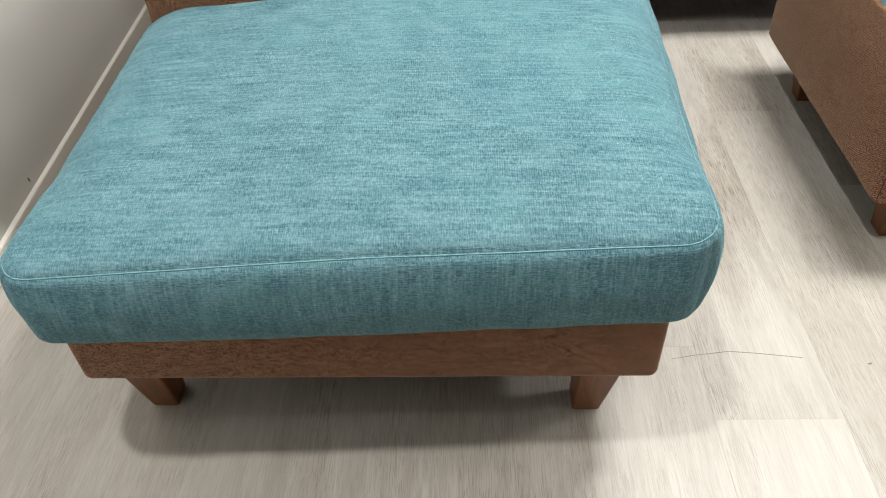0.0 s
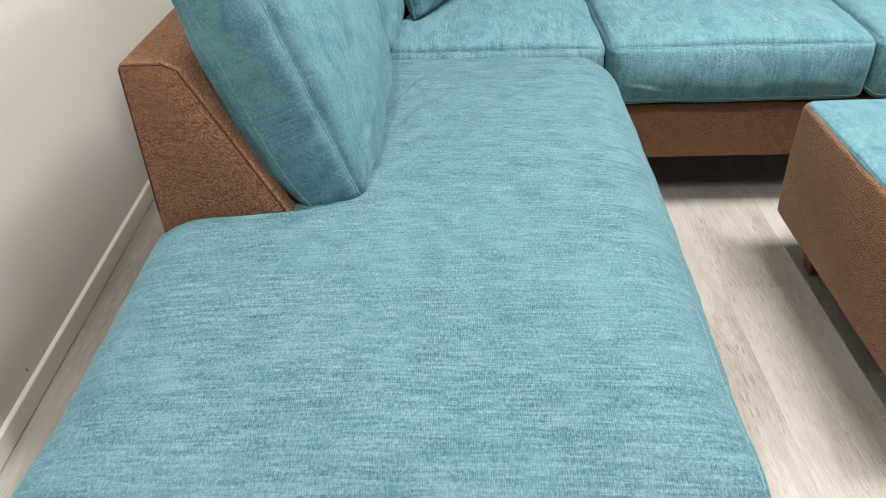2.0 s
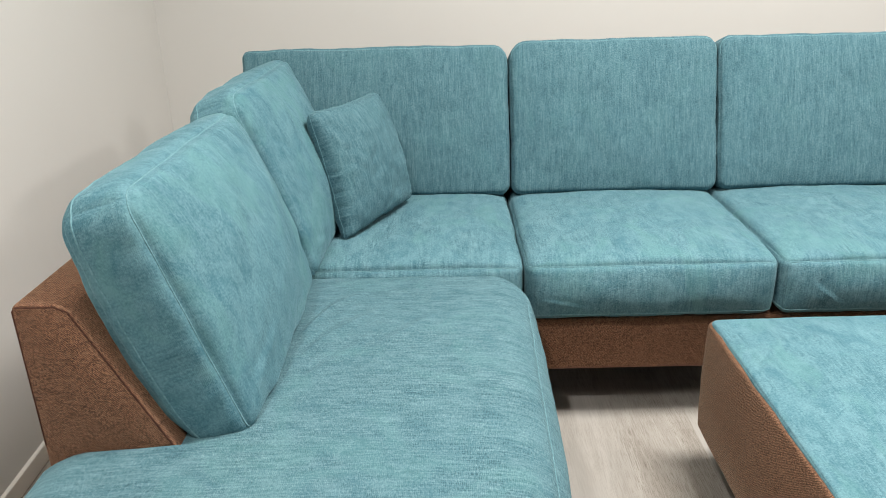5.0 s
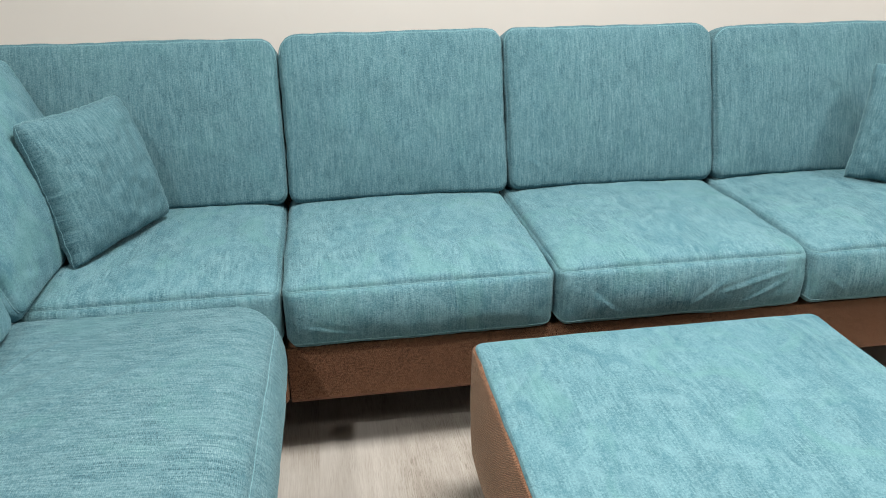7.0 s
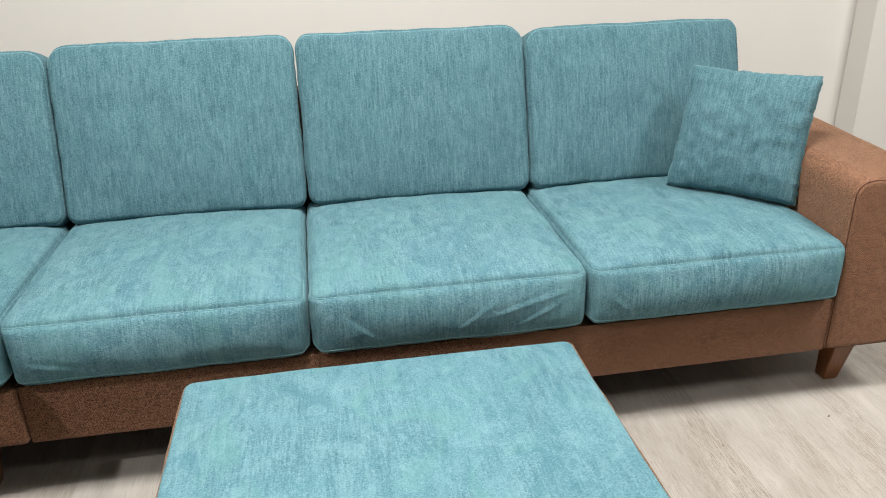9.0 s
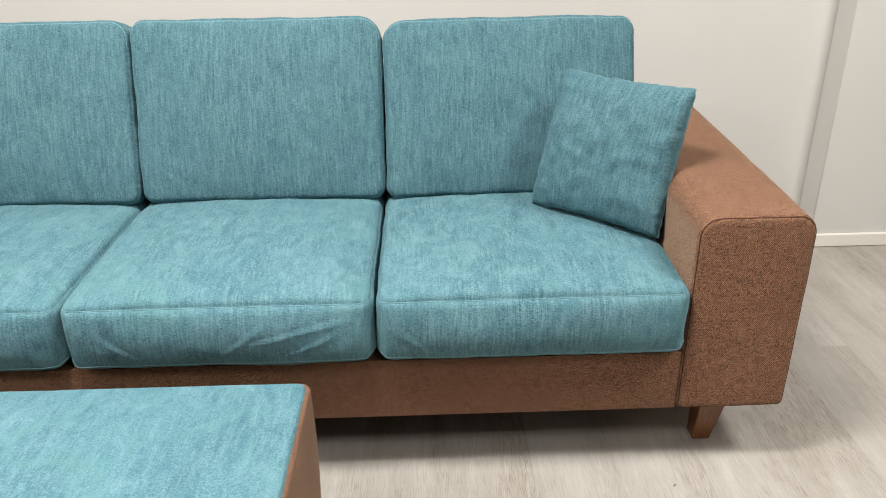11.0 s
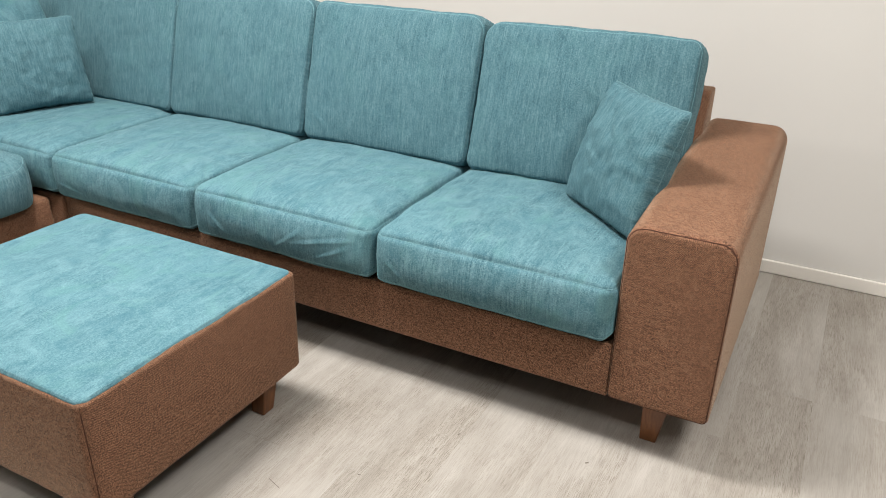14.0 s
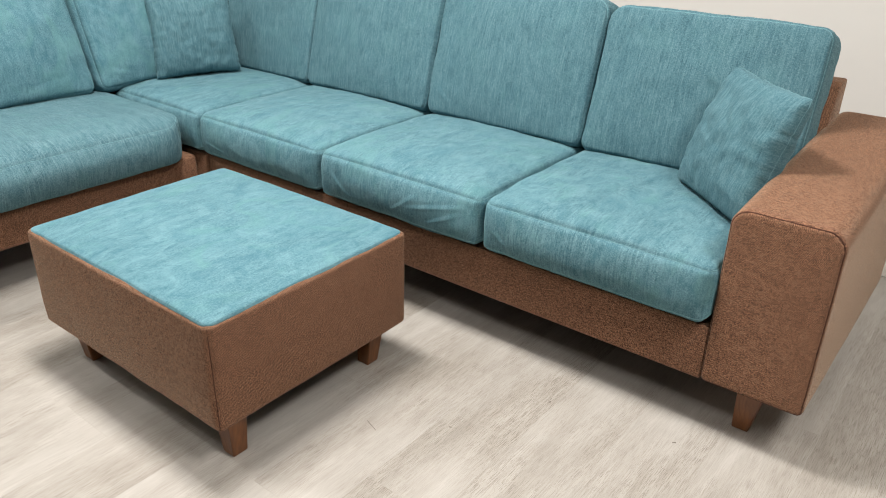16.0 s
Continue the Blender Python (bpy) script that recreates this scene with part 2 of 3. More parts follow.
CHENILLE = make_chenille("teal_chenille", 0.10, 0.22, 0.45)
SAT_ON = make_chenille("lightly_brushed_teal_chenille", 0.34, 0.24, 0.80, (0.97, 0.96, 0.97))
# seat cloth: brushed by use, its colour also raised for light from above
BRUSHED_LIT = make_chenille("brushed_lit_teal_chenille", 0.62, 0.24, 0.80)
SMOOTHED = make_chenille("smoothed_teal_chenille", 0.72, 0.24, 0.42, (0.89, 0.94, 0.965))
TWILL = make_twill()
PIPING = make_plain_cloth("teal_piping", (0.105, 0.220, 0.250), (0.175, 0.315, 0.350))
STITCH = make_plain_cloth("dark_brown_stitching", (0.045, 0.02, 0.014), (0.10, 0.045, 0.03))
UNDER = make_plain_cloth("black_dust_cover", (0.012, 0.012, 0.012), (0.025, 0.024, 0.023))
LEG_WOOD = make_leg_wood()
PLANK = make_plank()
SUBFLOOR = make_plain_cloth("dark_subfloor", (0.30, 0.27, 0.23), (0.36, 0.33, 0.28))
WALL_PAINT = make_paint("off_white_wall_paint", (0.618, 0.608, 0.580), (0.648, 0.638, 0.610))
CEIL_PAINT = make_paint("white_ceiling_paint", (0.66, 0.64, 0.61), (0.69, 0.67, 0.64))
# dark taupe chosen to keep the two unseen walls from bouncing light
LOW_BOUNCE_PAINT = make_paint("low_bounce_wall_paint", (0.20, 0.185, 0.17), (0.23, 0.215, 0.20))
TRIM_PAINT = make_paint("white_baseboard", (0.80, 0.77, 0.71), (0.85, 0.82, 0.765), 0.4, 90)


# ---- geometry helpers ----
def mesh_from(name, verts, faces, material, smooth=True):
    me = bpy.data.meshes.new(name)
    me.from_pydata([tuple(v) for v in verts], [], faces)
    me.materials.append(material)
    if smooth:
        me.polygons.foreach_set("use_smooth", [True] * len(me.polygons))
    me.update()
    return me


def part(name, me, parent, m=None, label=""):
    """A mesh as a part of a thing (or of a part); m is its pose in the world."""
    ob = new(name, me)
    ob.parent = parent
    base = parent.matrix_world if parent is not None else Matrix.Identity(4)
    ob.matrix_parent_inverse = Matrix.Identity(4)
    world_m = m if m is not None else Matrix.Identity(4)
    ob.matrix_basis = base.inverted() @ world_m
    ob.matrix_world = world_m
    if label:
        tagged(ob, label)
    return ob


def thing(name, at, label, category, group="", kind=""):
    ob = new(name)
    ob.empty_display_size = 0.1
    ob.location = at
    ob.matrix_world = Matrix.Translation(at)
    return tagged(ob, label, category, group, kind)


def box_grid(half, n, edge):
    """A box surface as a welded grid; n cells per axis, with finer cells within edge of each rim."""
    def line(h, k):
        e = min(edge, h * 0.45)
        rim = e * np.array([0, 0.05, 0.12, 0.22, 0.36, 0.54, 0.76])
        mid = np.linspace(-h + e, h - e, max(k, 2) + 1)
        return np.concatenate((-h + rim, mid, (h - rim)[::-1]))
    lines = [line(h, k) for h, k in zip(half, n)]
    verts, index, faces = [], {}, []

    def vid(p):
        key = (round(p[0], 6), round(p[1], 6), round(p[2], 6))
        if key not in index:
            index[key] = len(verts)
            verts.append(p)
        return index[key]
    for ax in range(3):
        u, v = (ax + 1) % 3, (ax + 2) % 3
        for side in (-1, 1):
            ids = []
            for a in lines[u]:
                row = []
                for b in lines[v]:
                    p = [0.0, 0.0, 0.0]
                    p[ax], p[u], p[v] = side * half[ax], a, b
                    row.append(vid(tuple(p)))
                ids.append(row)
            for i in range(len(ids) - 1):
                for j in range(len(ids[0]) - 1):
                    q = (ids[i][j], ids[i + 1][j], ids[i + 1][j + 1], ids[i][j + 1])
                    faces.append(q if side > 0 else q[::-1])
    return np.array(verts), faces


def noise_at(pts, freq, seed):
    return np.array([noise.noise(Vector((x * freq + seed, y * freq - seed, z * freq + 2 * seed))) for x, y, z in pts])


class Pad:
    """An upholstered box: local Z is its thickness, the face at +Z the one to sit on or lean on.
    radii: the corners in plan, in the order (+x+y, -x+y, -x-y, +x-y)."""

    def __init__(self, size, r=0.03, radii=(0.05,) * 4, crown=0.02, back_crown=0.006, bulge=0.006, wrinkle=0.0015, seed=1.0, creases=(), bend=None, pinch=0.0036, pucker=0.0012, puff=0.55):
        self.pinch, self.pucker, self.puff = pinch, pucker, puff
        self.half = np.array(size) / 2
        self.r, self.radii, self.crown, self.back_crown = r, radii, crown, back_crown
        self.bulge = bulge if isinstance(bulge, tuple) else (bulge, bulge)
        self.wrinkle, self.seed, self.creases, self.bend = wrinkle, seed, creases, bend

    def shape(self, p):
        p = np.array(p, float)
        a, b, c = self.half
        raw = p.copy()
        r = min(self.r, c * 0.95)
        over = np.abs(p) - (self.half - r)
        m = np.maximum(np.maximum(over[:, 0], over[:, 1]), 0)
        dz = np.maximum(over[:, 2], 0)
        both = (m > 0) & (dz > 0)
        fac = np.ones(len(p))
        fac[both] = np.maximum(m, dz)[both] / np.hypot(m, dz)[both]
        for ax in range(3):
            o = np.maximum(over[:, ax], 0)
            p[:, ax] = np.sign(p[:, ax]) * (np.abs(p[:, ax]) - o + o * fac)
        rad = np.where(p[:, 0] >= 0, np.where(p[:, 1] >= 0, self.radii[0], self.radii[3]), np.where(p[:, 1] >= 0, self.radii[1], self.radii[2]))
        ox = np.maximum(np.abs(p[:, 0]) - (a - rad), 0)
        oy = np.maximum(np.abs(p[:, 1]) - (b - rad), 0)
        both = (ox > 0) & (oy > 0)
        k = np.ones(len(p))
        k[both] = np.maximum(ox, oy)[both] / np.hypot(ox, oy)[both]
        p[:, 0] = np.sign(p[:, 0]) * (np.abs(p[:, 0]) - ox + ox * k)
        p[:, 1] = np.sign(p[:, 1]) * (np.abs(p[:, 1]) - oy + oy * k)
        nx, ny, nz = (raw / self.half).T
        dome = (np.clip(1 - nx**2, 0, 1) * np.clip(1 - ny**2, 0, 1)) ** self.puff
        p[:, 2] += dome * np.where(nz > 0.99, self.crown, np.where(nz < -0.99, -self.back_crown, 0))
        belly = np.clip(1 - nz**2, 0, 1)
        on_x, on_y = np.abs(nx) > 0.99, np.abs(ny) > 0.99
        p[:, 0] += np.sign(nx) * on_x * belly * np.clip(1 - ny**2, 0, 1) ** 0.4 * self.bulge[0]
        p[:, 1] += np.sign(ny) * on_y * belly * np.clip(1 - nx**2, 0, 1) ** 0.4 * self.bulge[1]
        way = np.sign(raw) * np.abs(raw / self.half) ** 8
        way /= np.linalg.norm(way, axis=1)[:, None] + 1e-9
        top = np.minimum(a - np.abs(raw[:, 0]), b - np.abs(raw[:, 1]))
        d = np.where(np.abs(nz) > 0.99, top, c - np.abs(raw[:, 2]))
        p -= way * (self.pinch * np.exp(-((d / 0.006) ** 2)))[:, None]
        if self.pucker:
            gather = noise_at(raw * np.array([1, 1, 0.25]), 42.0, self.seed + 9)
            p += way * (self.pucker * gather * np.exp(-d / 0.035) * np.clip(d / 0.006, 0, 1))[:, None]
        if self.wrinkle:
            w = noise_at(p, 9.0, self.seed) * 1.4 + noise_at(p, 24.0, self.seed + 5) * 0.7
            p += way * (w * self.wrinkle)[:, None]
        for axis, (u0, v0), (u1, v1), width, depth in self.creases:
            # a fold on the side whose outward axis is given: +-1 x, +-2 y, +-3 z
            ax, side = abs(axis) - 1, math.copysign(1, axis)
            uv = [i for i in range(3) if i != ax]
            d = np.array([u1 - u0, v1 - v0])
            length = np.hypot(*d)
            rel = raw[:, uv] - np.array([u0, v0])
            s = rel @ d / length
            t = rel @ np.array([-d[1], d[0]]) / length
            ends = np.clip(np.minimum(s, length - s) / (0.3 * length), 0, 1)
            on = (raw[:, ax] * side) > self.half[ax] * 0.99
            p[:, ax] += side * on * ends * depth * (np.exp(-(t / width) ** 2) - 0.6 * np.exp(-((t - 1.6 * width) / width) ** 2))
        if self.bend:
            p = self.bend(p)
        return p

    def shoulder(self, drop, width, front, lift):
        """The top rolls down towards the two sides across X, and towards the front; the underside lifts at both sides and less at the front."""
        a, b, c = self.half

        def roll(p):
            q = p.copy()
            k = np.clip((np.abs(p[:, 0]) - (a - width)) / width, 0, 1.1) ** 2
            f = np.clip((-p[:, 1] - (b - 0.10)) / 0.10, 0, 1.1) ** 2
            q[:, 2] -= (drop * k + front * f) * np.clip(p[:, 2] / c, 0, 1)
            q[:, 2] += lift * np.maximum(k, 0.55 * f) * np.clip(-p[:, 2] / c, 0, 1)
            return q
        self.bend = roll

    def mesh(self, name, material, n):
        v, f = box_grid(self.half, n, max(self.r, max(self.radii)) * 1.05)
        return mesh_from(name, self.shape(v), f, material)

    def rim(self, z, count=60, lift=0.0):
        """Points round the plan at the height z (-1..1 of the half thickness)."""
        a, b, c = self.half
        t = np.linspace(-1, 1, count, endpoint=False)
        loop = np.concatenate((np.c_[t * a, np.full(count, -b)], np.c_[np.full(count, a), t * b], np.c_[-t * a, np.full(count, b)], np.c_[np.full(count, -a), -t * b]))
        pts = np.c_[loop, np.full(len(loop), z * c)]
        return self.shape(pts)


def tube(name, pts, radius, material, closed=True, sides=6):
    pts = np.asarray(pts, float)
    keep = [0] + [i for i in range(1, len(pts)) if np.linalg.norm(pts[i] - pts[i - 1]) > 1e-4]
    pts = pts[keep]
    n = len(pts)
    nxt, prv = (np.roll(pts, -1, 0), np.roll(pts, 1, 0)) if closed else (np.vstack((pts[1:], pts[-1:])), np.vstack((pts[:1], pts[:-1])))
    tan = nxt - prv
    tan /= np.linalg.norm(tan, axis=1)[:, None] + 1e-12
    ref = np.where(np.abs(tan[:, 2:3]) > 0.9, np.array([[1.0, 0, 0]]), np.array([[0, 0, 1.0]]))
    s = np.cross(tan, ref)
    s /= np.linalg.norm(s, axis=1)[:, None] + 1e-12
    u = np.cross(s, tan)
    ang = np.linspace(0, 2 * np.pi, sides, endpoint=False)
    v = (pts[:, None] + radius * (np.cos(ang)[None, :, None] * s[:, None] + np.sin(ang)[None, :, None] * u[:, None])).reshape(-1, 3)
    faces = []
    for i in range(n if closed else n - 1):
        j = (i + 1) % n
        for k in range(sides):
            q = (k + 1) % sides
            faces.append((i * sides + k, i * sides + q, j * sides + q, j * sides + k))
    return mesh_from(name, v, faces, material)


def cushion(name, pad, m, parent, n, seams=(1.0, -1.0), label="", welt=0.0018, cloth=CHENILLE, run=None):
    ob = part(name, pad.mesh(name, cloth, n), parent, m, label)
    for z in seams:
        loop = pad.rim(z)
        if run:
            loop = np.roll(loop, -run[0], 0)[:run[1]]
        part("piping", tube("piping", loop, welt, PIPING, closed=not run), ob, m)
    return ob


# stretches of a rim: the front edge of a seat, the top edge of a back, each with a bit of both sides
FRONT_RUN, TOP_RUN, END_RUN = (228, 84), (112, 76), (60, 126)


def prism(name, profile, length, material, bevel=0.012, seg=3):
    """A profile in the local XZ plane, drawn out along local Y from 0 to length, with soft edges."""
    bm = bmesh.new()
    front = [bm.verts.new((x, 0, z)) for x, z in profile]
    f = bm.faces.new(front)
    ext = bmesh.ops.extrude_face_region(bm, geom=[f])
    bmesh.ops.translate(bm, vec=(0, length, 0), verts=[e for e in ext["geom"] if isinstance(e, bmesh.types.BMVert)])
    bmesh.ops.recalc_face_normals(bm, faces=bm.faces)
    bmesh.ops.bevel(bm, geom=list(bm.edges), offset=bevel, segments=seg, profile=0.5, affect="EDGES")
    me = bpy.data.meshes.new(name)
    bm.to_mesh(me)
    bm.free()
    me.materials.append(material)
    me.polygons.foreach_set("use_smooth", [True] * len(me.polygons))
    me.set_sharp_from_angle(angle=radians(40))
    return me


def block(name, x0, x1, y0, y1, z0, z1, material, bevel=0.01, seg=3):
    """A soft-edged block in world coordinates, with its origin at its middle."""
    cx, cy, cz = (x0 + x1) / 2, (y0 + y1) / 2, (z0 + z1) / 2
    hx, hz = (x1 - x0) / 2, (z1 - z0) / 2
    me = prism(name, [(-hx, -hz), (hx, -hz), (hx, hz), (-hx, hz)], y1 - y0, material, bevel, seg)
    me.transform(Matrix.Translation((0, -(y1 - y0) / 2, 0)))
    return me, Matrix.Translation((cx, cy, cz))


def leg_mesh(top, foot, height, out_x, out_y):
    """A square tapered leg: its inner faces upright, its outer faces running in towards the foot. Origin at the top's middle."""
    bm = bmesh.new()
    h = top / 2
    rows = []
    for size, z in ((top, 0.0), (foot, -height)):
        cut = top - size
        x0, x1 = (-h, h - cut) if out_x > 0 else (-h + cut, h)
        y0, y1 = (-h, h - cut) if out_y > 0 else (-h + cut, h)
        rows.append([bm.verts.new(p) for p in ((x0, y0, z), (x1, y0, z), (x1, y1, z), (x0, y1, z))])
    up, low = rows
    bm.faces.new(up)
    bm.faces.new(low[::-1])
    for i in range(4):
        j = (i + 1) % 4
        bm.faces.new((up[i], low[i], low[j], up[j]))
    bmesh.ops.recalc_face_normals(bm, faces=bm.faces)
    bmesh.ops.bevel(bm, geom=list(bm.edges), offset=0.003, segments=2, profile=0.5, affect="EDGES")
    me = bpy.data.meshes.new("leg")
    bm.to_mesh(me)
    bm.free()
    me.materials.append(LEG_WOOD)
    return me


# ---- the room ----
def slab(name, x0, x1, y0, y1, z0, z1, material, label, category):
    me, m = block(name, x0, x1, y0, y1, z0, z1, material, 0.002, 1)
    ob = new(name, me)
    ob.matrix_world = m
    return tagged(ob, label, category, kind="structure")


T = 0.12
wall_west = slab("wall_west", ROOM_X0 - T, ROOM_X0, ROOM_Y0 - 0.5, ROOM_Y1 + T, 0, ROOM_H, WALL_PAINT, "plain off-white painted wall beside the chaise", "wall")
wall_north = slab("wall_north", ROOM_X0 - 0.2, ROOM_X1, ROOM_Y1, ROOM_Y1 + T, 0, ROOM_H, WALL_PAINT, "plain off-white painted wall behind the sofa", "wall")
# assumed walls that close the room, kept dark to hold down bounce
slab("wall_east", ROOM_X1, ROOM_X1 + T, ROOM_Y0 - T, ROOM_Y1 + T, 0, ROOM_H, LOW_BOUNCE_PAINT, "unseen wall, coloured dark to cut bounced light", "wall")
slab("wall_south", ROOM_X0 - T, ROOM_X1, ROOM_Y0 - T, ROOM_Y0, 0, ROOM_H, LOW_BOUNCE_PAINT, "unseen wall, coloured dark to cut bounced light", "wall")
slab("ceiling", ROOM_X0 - T, ROOM_X1 + T, ROOM_Y0 - T, ROOM_Y1 + T, ROOM_H, ROOM_H + T, CEIL_PAINT, "plain white ceiling", "ceiling")
BB_H, BB_T = 0.046, 0.012
PIER_X, PIER_Y = 3.175, 3.095
slab("wall_pier", PIER_X, ROOM_X1, PIER_Y, ROOM_Y1 - 0.002, 0, ROOM_H, WALL_PAINT, "plain off-white wall that steps forward", "wall")
slab("baseboard_pier", PIER_X - BB_T, PIER_X, PIER_Y - BB_T, ROOM_Y1 - BB_T - 0.001, 0.001, BB_H, TRIM_PAINT, "low white baseboard round the wall's corner", "baseboard")
slab("baseboard_pier_front", PIER_X + 0.001, ROOM_X1, PIER_Y - BB_T, PIER_Y, 0.001, BB_H, TRIM_PAINT, "low white baseboard along the wall", "baseboard")
baseboard_west = slab("baseboard_west", ROOM_X0, ROOM_X0 + BB_T, ROOM_Y0, ROOM_Y1 - BB_T - 0.002, 0.001, BB_H, TRIM_PAINT, "low white baseboard along the wall", "baseboard")
slab("baseboard_north", ROOM_X0 - 0.04, PIER_X - 0.001, ROOM_Y1 - BB_T, ROOM_Y1, 0.001, BB_H, TRIM_PAINT, "low white baseboard along the wall", "baseboard")

# the wall beside the chaise is not quite square to the one behind the sofa
SKEW = Matrix.Translation((ROOM_X0, 2.2, 0)) @ pose(0, 0, 0, 0, 0, 2.2) @ Matrix.Translation((-ROOM_X0, -2.2, 0))
for piece in (wall_west, baseboard_west):
    piece.matrix_world = SKEW @ piece.matrix_world

floor = slab("floor", ROOM_X0 - T, ROOM_X1 + T, ROOM_Y0 - T, ROOM_Y1 + T, -0.10, -0.0012, SUBFLOOR, "pale limed wood-look plank floor", "floor")

# ---- the corner sofa ----
sofa = thing("corner_sofa", (1.2, 2.0, 0.0), "teal and brown fabric corner sofa with chaise and one arm", "sofa")
Z0, ZB = 0.14, 0.275

me, m = block("chaise_base", -0.19, 0.540, 0.885, 2.03, Z0, ZB - 0.01, TWILL, 0.012)
chaise_base = part("chaise_base", me, sofa, m, "brown twill plinth under the chaise")
me, m = block("corner_base", -0.165, 0.594, 2.032, 2.72, Z0, ZB, TWILL, 0.012)
part("corner_base", me, sofa, m, "brown twill plinth of the corner")
me, m = block("seat_base", 0.597, 2.378, 2.041, 2.72, Z0, ZB, TWILL, 0.0015)
part("seat_base", me, sofa, m, "brown twill plinth under the seats")
for x0, x1, y0, y1 in ((-0.17, 0.52, 0.905, 2.02), (-0.15, 2.36, 2.06, 2.78)):
    me, m = block("dust_cover", x0, x1, y0, y1, Z0 - 0.004, Z0 + 0.01, UNDER, 0.001, 1)
    part("dust_cover", me, sofa, m, "black cloth dust cover underneath")

# arm: its outline in the XZ plane, rounded at the top
def arm_rise(p):
    """The arm's top climbs a little towards the back."""
    q = p.copy()
    q[:, 1] += (0.395 - p[:, 2]) / 0.79 * 0.040 * np.clip(0.5 + p[:, 1] / 0.425, 0, 1)
    return q


arm_pad = Pad((0.222, 0.425, 0.79), r=0.010, radii=(0.040, 0.040, 0.014, 0.014), crown=0.003, back_crown=0.003, bulge=0.002, wrinkle=0.0006, seed=3.3, pinch=0.001, pucker=0.0, bend=arm_rise)
ARM_M = Matrix.Translation((2.490, 2.035 + 0.395, 0.14 + 0.2125)) @ pose(0, 0, 0, 90, 0, 0)
arm = part("arm", arm_pad.mesh("arm", TWILL, (14, 24, 20)), sofa, ARM_M, "brown twill box arm with rounded top")
part("stitching", tube("stitching", arm_pad.rim(1.0), 0.0014, STITCH), arm, ARM_M)

# side back frame beside the chaise and back frame along the wall
side_profile = [(-0.165, Z0), (0.10, Z0), (0.10, 0.30), (0.028, 0.432), (-0.085, 0.655), (-0.105, 0.664), (-0.160, 0.664), (-0.165, 0.655)]
side_frame = part("side_frame", prism("side_frame", side_profile, 1.45, TWILL, 0.005, 2), sofa, Matrix.Translation((0, 1.345, 0)), "brown twill sloping back frame")
FRONT_RIM = [(-0.162, 0.44), (-0.162, 0.655), (-0.157, 0.660), (-0.106, 0.660), (-0.088, 0.652), (0.024, 0.432)]
part("stitching", tube("stitching", [(x, 1.346, z) for x, z in FRONT_RIM], 0.0016, STITCH, closed=False), side_frame)
back_profile = [(2.80, Z0), (2.80, 0.685), (2.795, 0.695), (2.735, 0.695), (2.715, 0.685), (2.60, 0.432), (2.60, Z0)]
back_me = prism("back_frame", [(-y, z) for y, z in back_profile], 2.396 + 0.10, TWILL, 0.005, 2)
part("back_frame", back_me, sofa, Matrix.Translation((-0.10, 0, 0)) @ pose(0, 0, 0, 0, 0, -90), "brown twill back frame along the sofa")

# legs
def leg(parent, x, y, ox, oy, z=Z0, top=0.062, foot=0.038):
    part("leg", leg_mesh(top, foot, z + 0.004 - 0.0005, ox, oy), parent, Matrix.Translation((x, y, z + 0.004)))


for x, y, ox, oy in ((-0.152, 0.956, -1, -1), (0.481, 0.946, 1, -1), (0.475, 2.09, 1, -1), (-0.12, 2.70, -1, 1), (1.77, 2.66, 1, 1), (2.484, 2.116, 1, -1), (2.49, 2.74, 1, 1), (0.64, 2.66, -1, 1)):
    leg(sofa, x, y, ox, oy)

# seat cushions
SEAT_Z0, SEAT_Z1 = 0.280, 0.425


def notch(p):
    """The chaise pad is cut back on its wall side where the side frame stands; its front is a little out of square."""
    q = p.copy()
    depth = p[:, 0] + 0.5725
    k = np.clip((depth + 0.835 - 1.338) / 0.012, 0, 1)
    q[:, 1] = np.where(p[:, 1] > 0, p[:, 1] * (1 - k * 0.178 / 0.3650), p[:, 1])
    q[:, 1] -= np.clip(-p[:, 1] / 0.365, 0, 1) * np.clip(depth / 1.1, 0, 1) * 0.034
    q[:, 0] -= np.clip(1 - depth / 0.5, 0, 1) * (p[:, 1] / 0.365) * 0.016
    q[:, 2] -= np.clip(1 - depth / 0.6, 0, 1) * np.clip(p[:, 1] / 0.365, 0, 1) * 0.012 * np.clip(p[:, 2] / 0.06, 0, 1)
    q[:, 1] -= np.clip(-p[:, 1] / 0.365, 0, 1) * 0.007
    back_in = np.clip((depth - 0.03) / 0.12, 0, 1)
    up, left = np.clip(p[:, 2] / 0.075, 0, 1), np.clip(p[:, 1] / 0.365, 0, 1)
    q[:, 2] -= 0.019 * up * np.clip(1 - depth / 0.14, 0, 1.05) ** 2
    q[:, 2] += np.clip(-p[:, 2] / 0.075, 0, 1) * np.clip(1 - depth / 0.08, 0, 1) * (0.016 + 0.006 * left)
    q[:, 2] -= 0.024 * back_in * np.clip((np.abs(p[:, 1]) - 0.295) / 0.07, 0, 1.1) ** 2 * np.clip(p[:, 2] / 0.075, 0, 1)
    return q


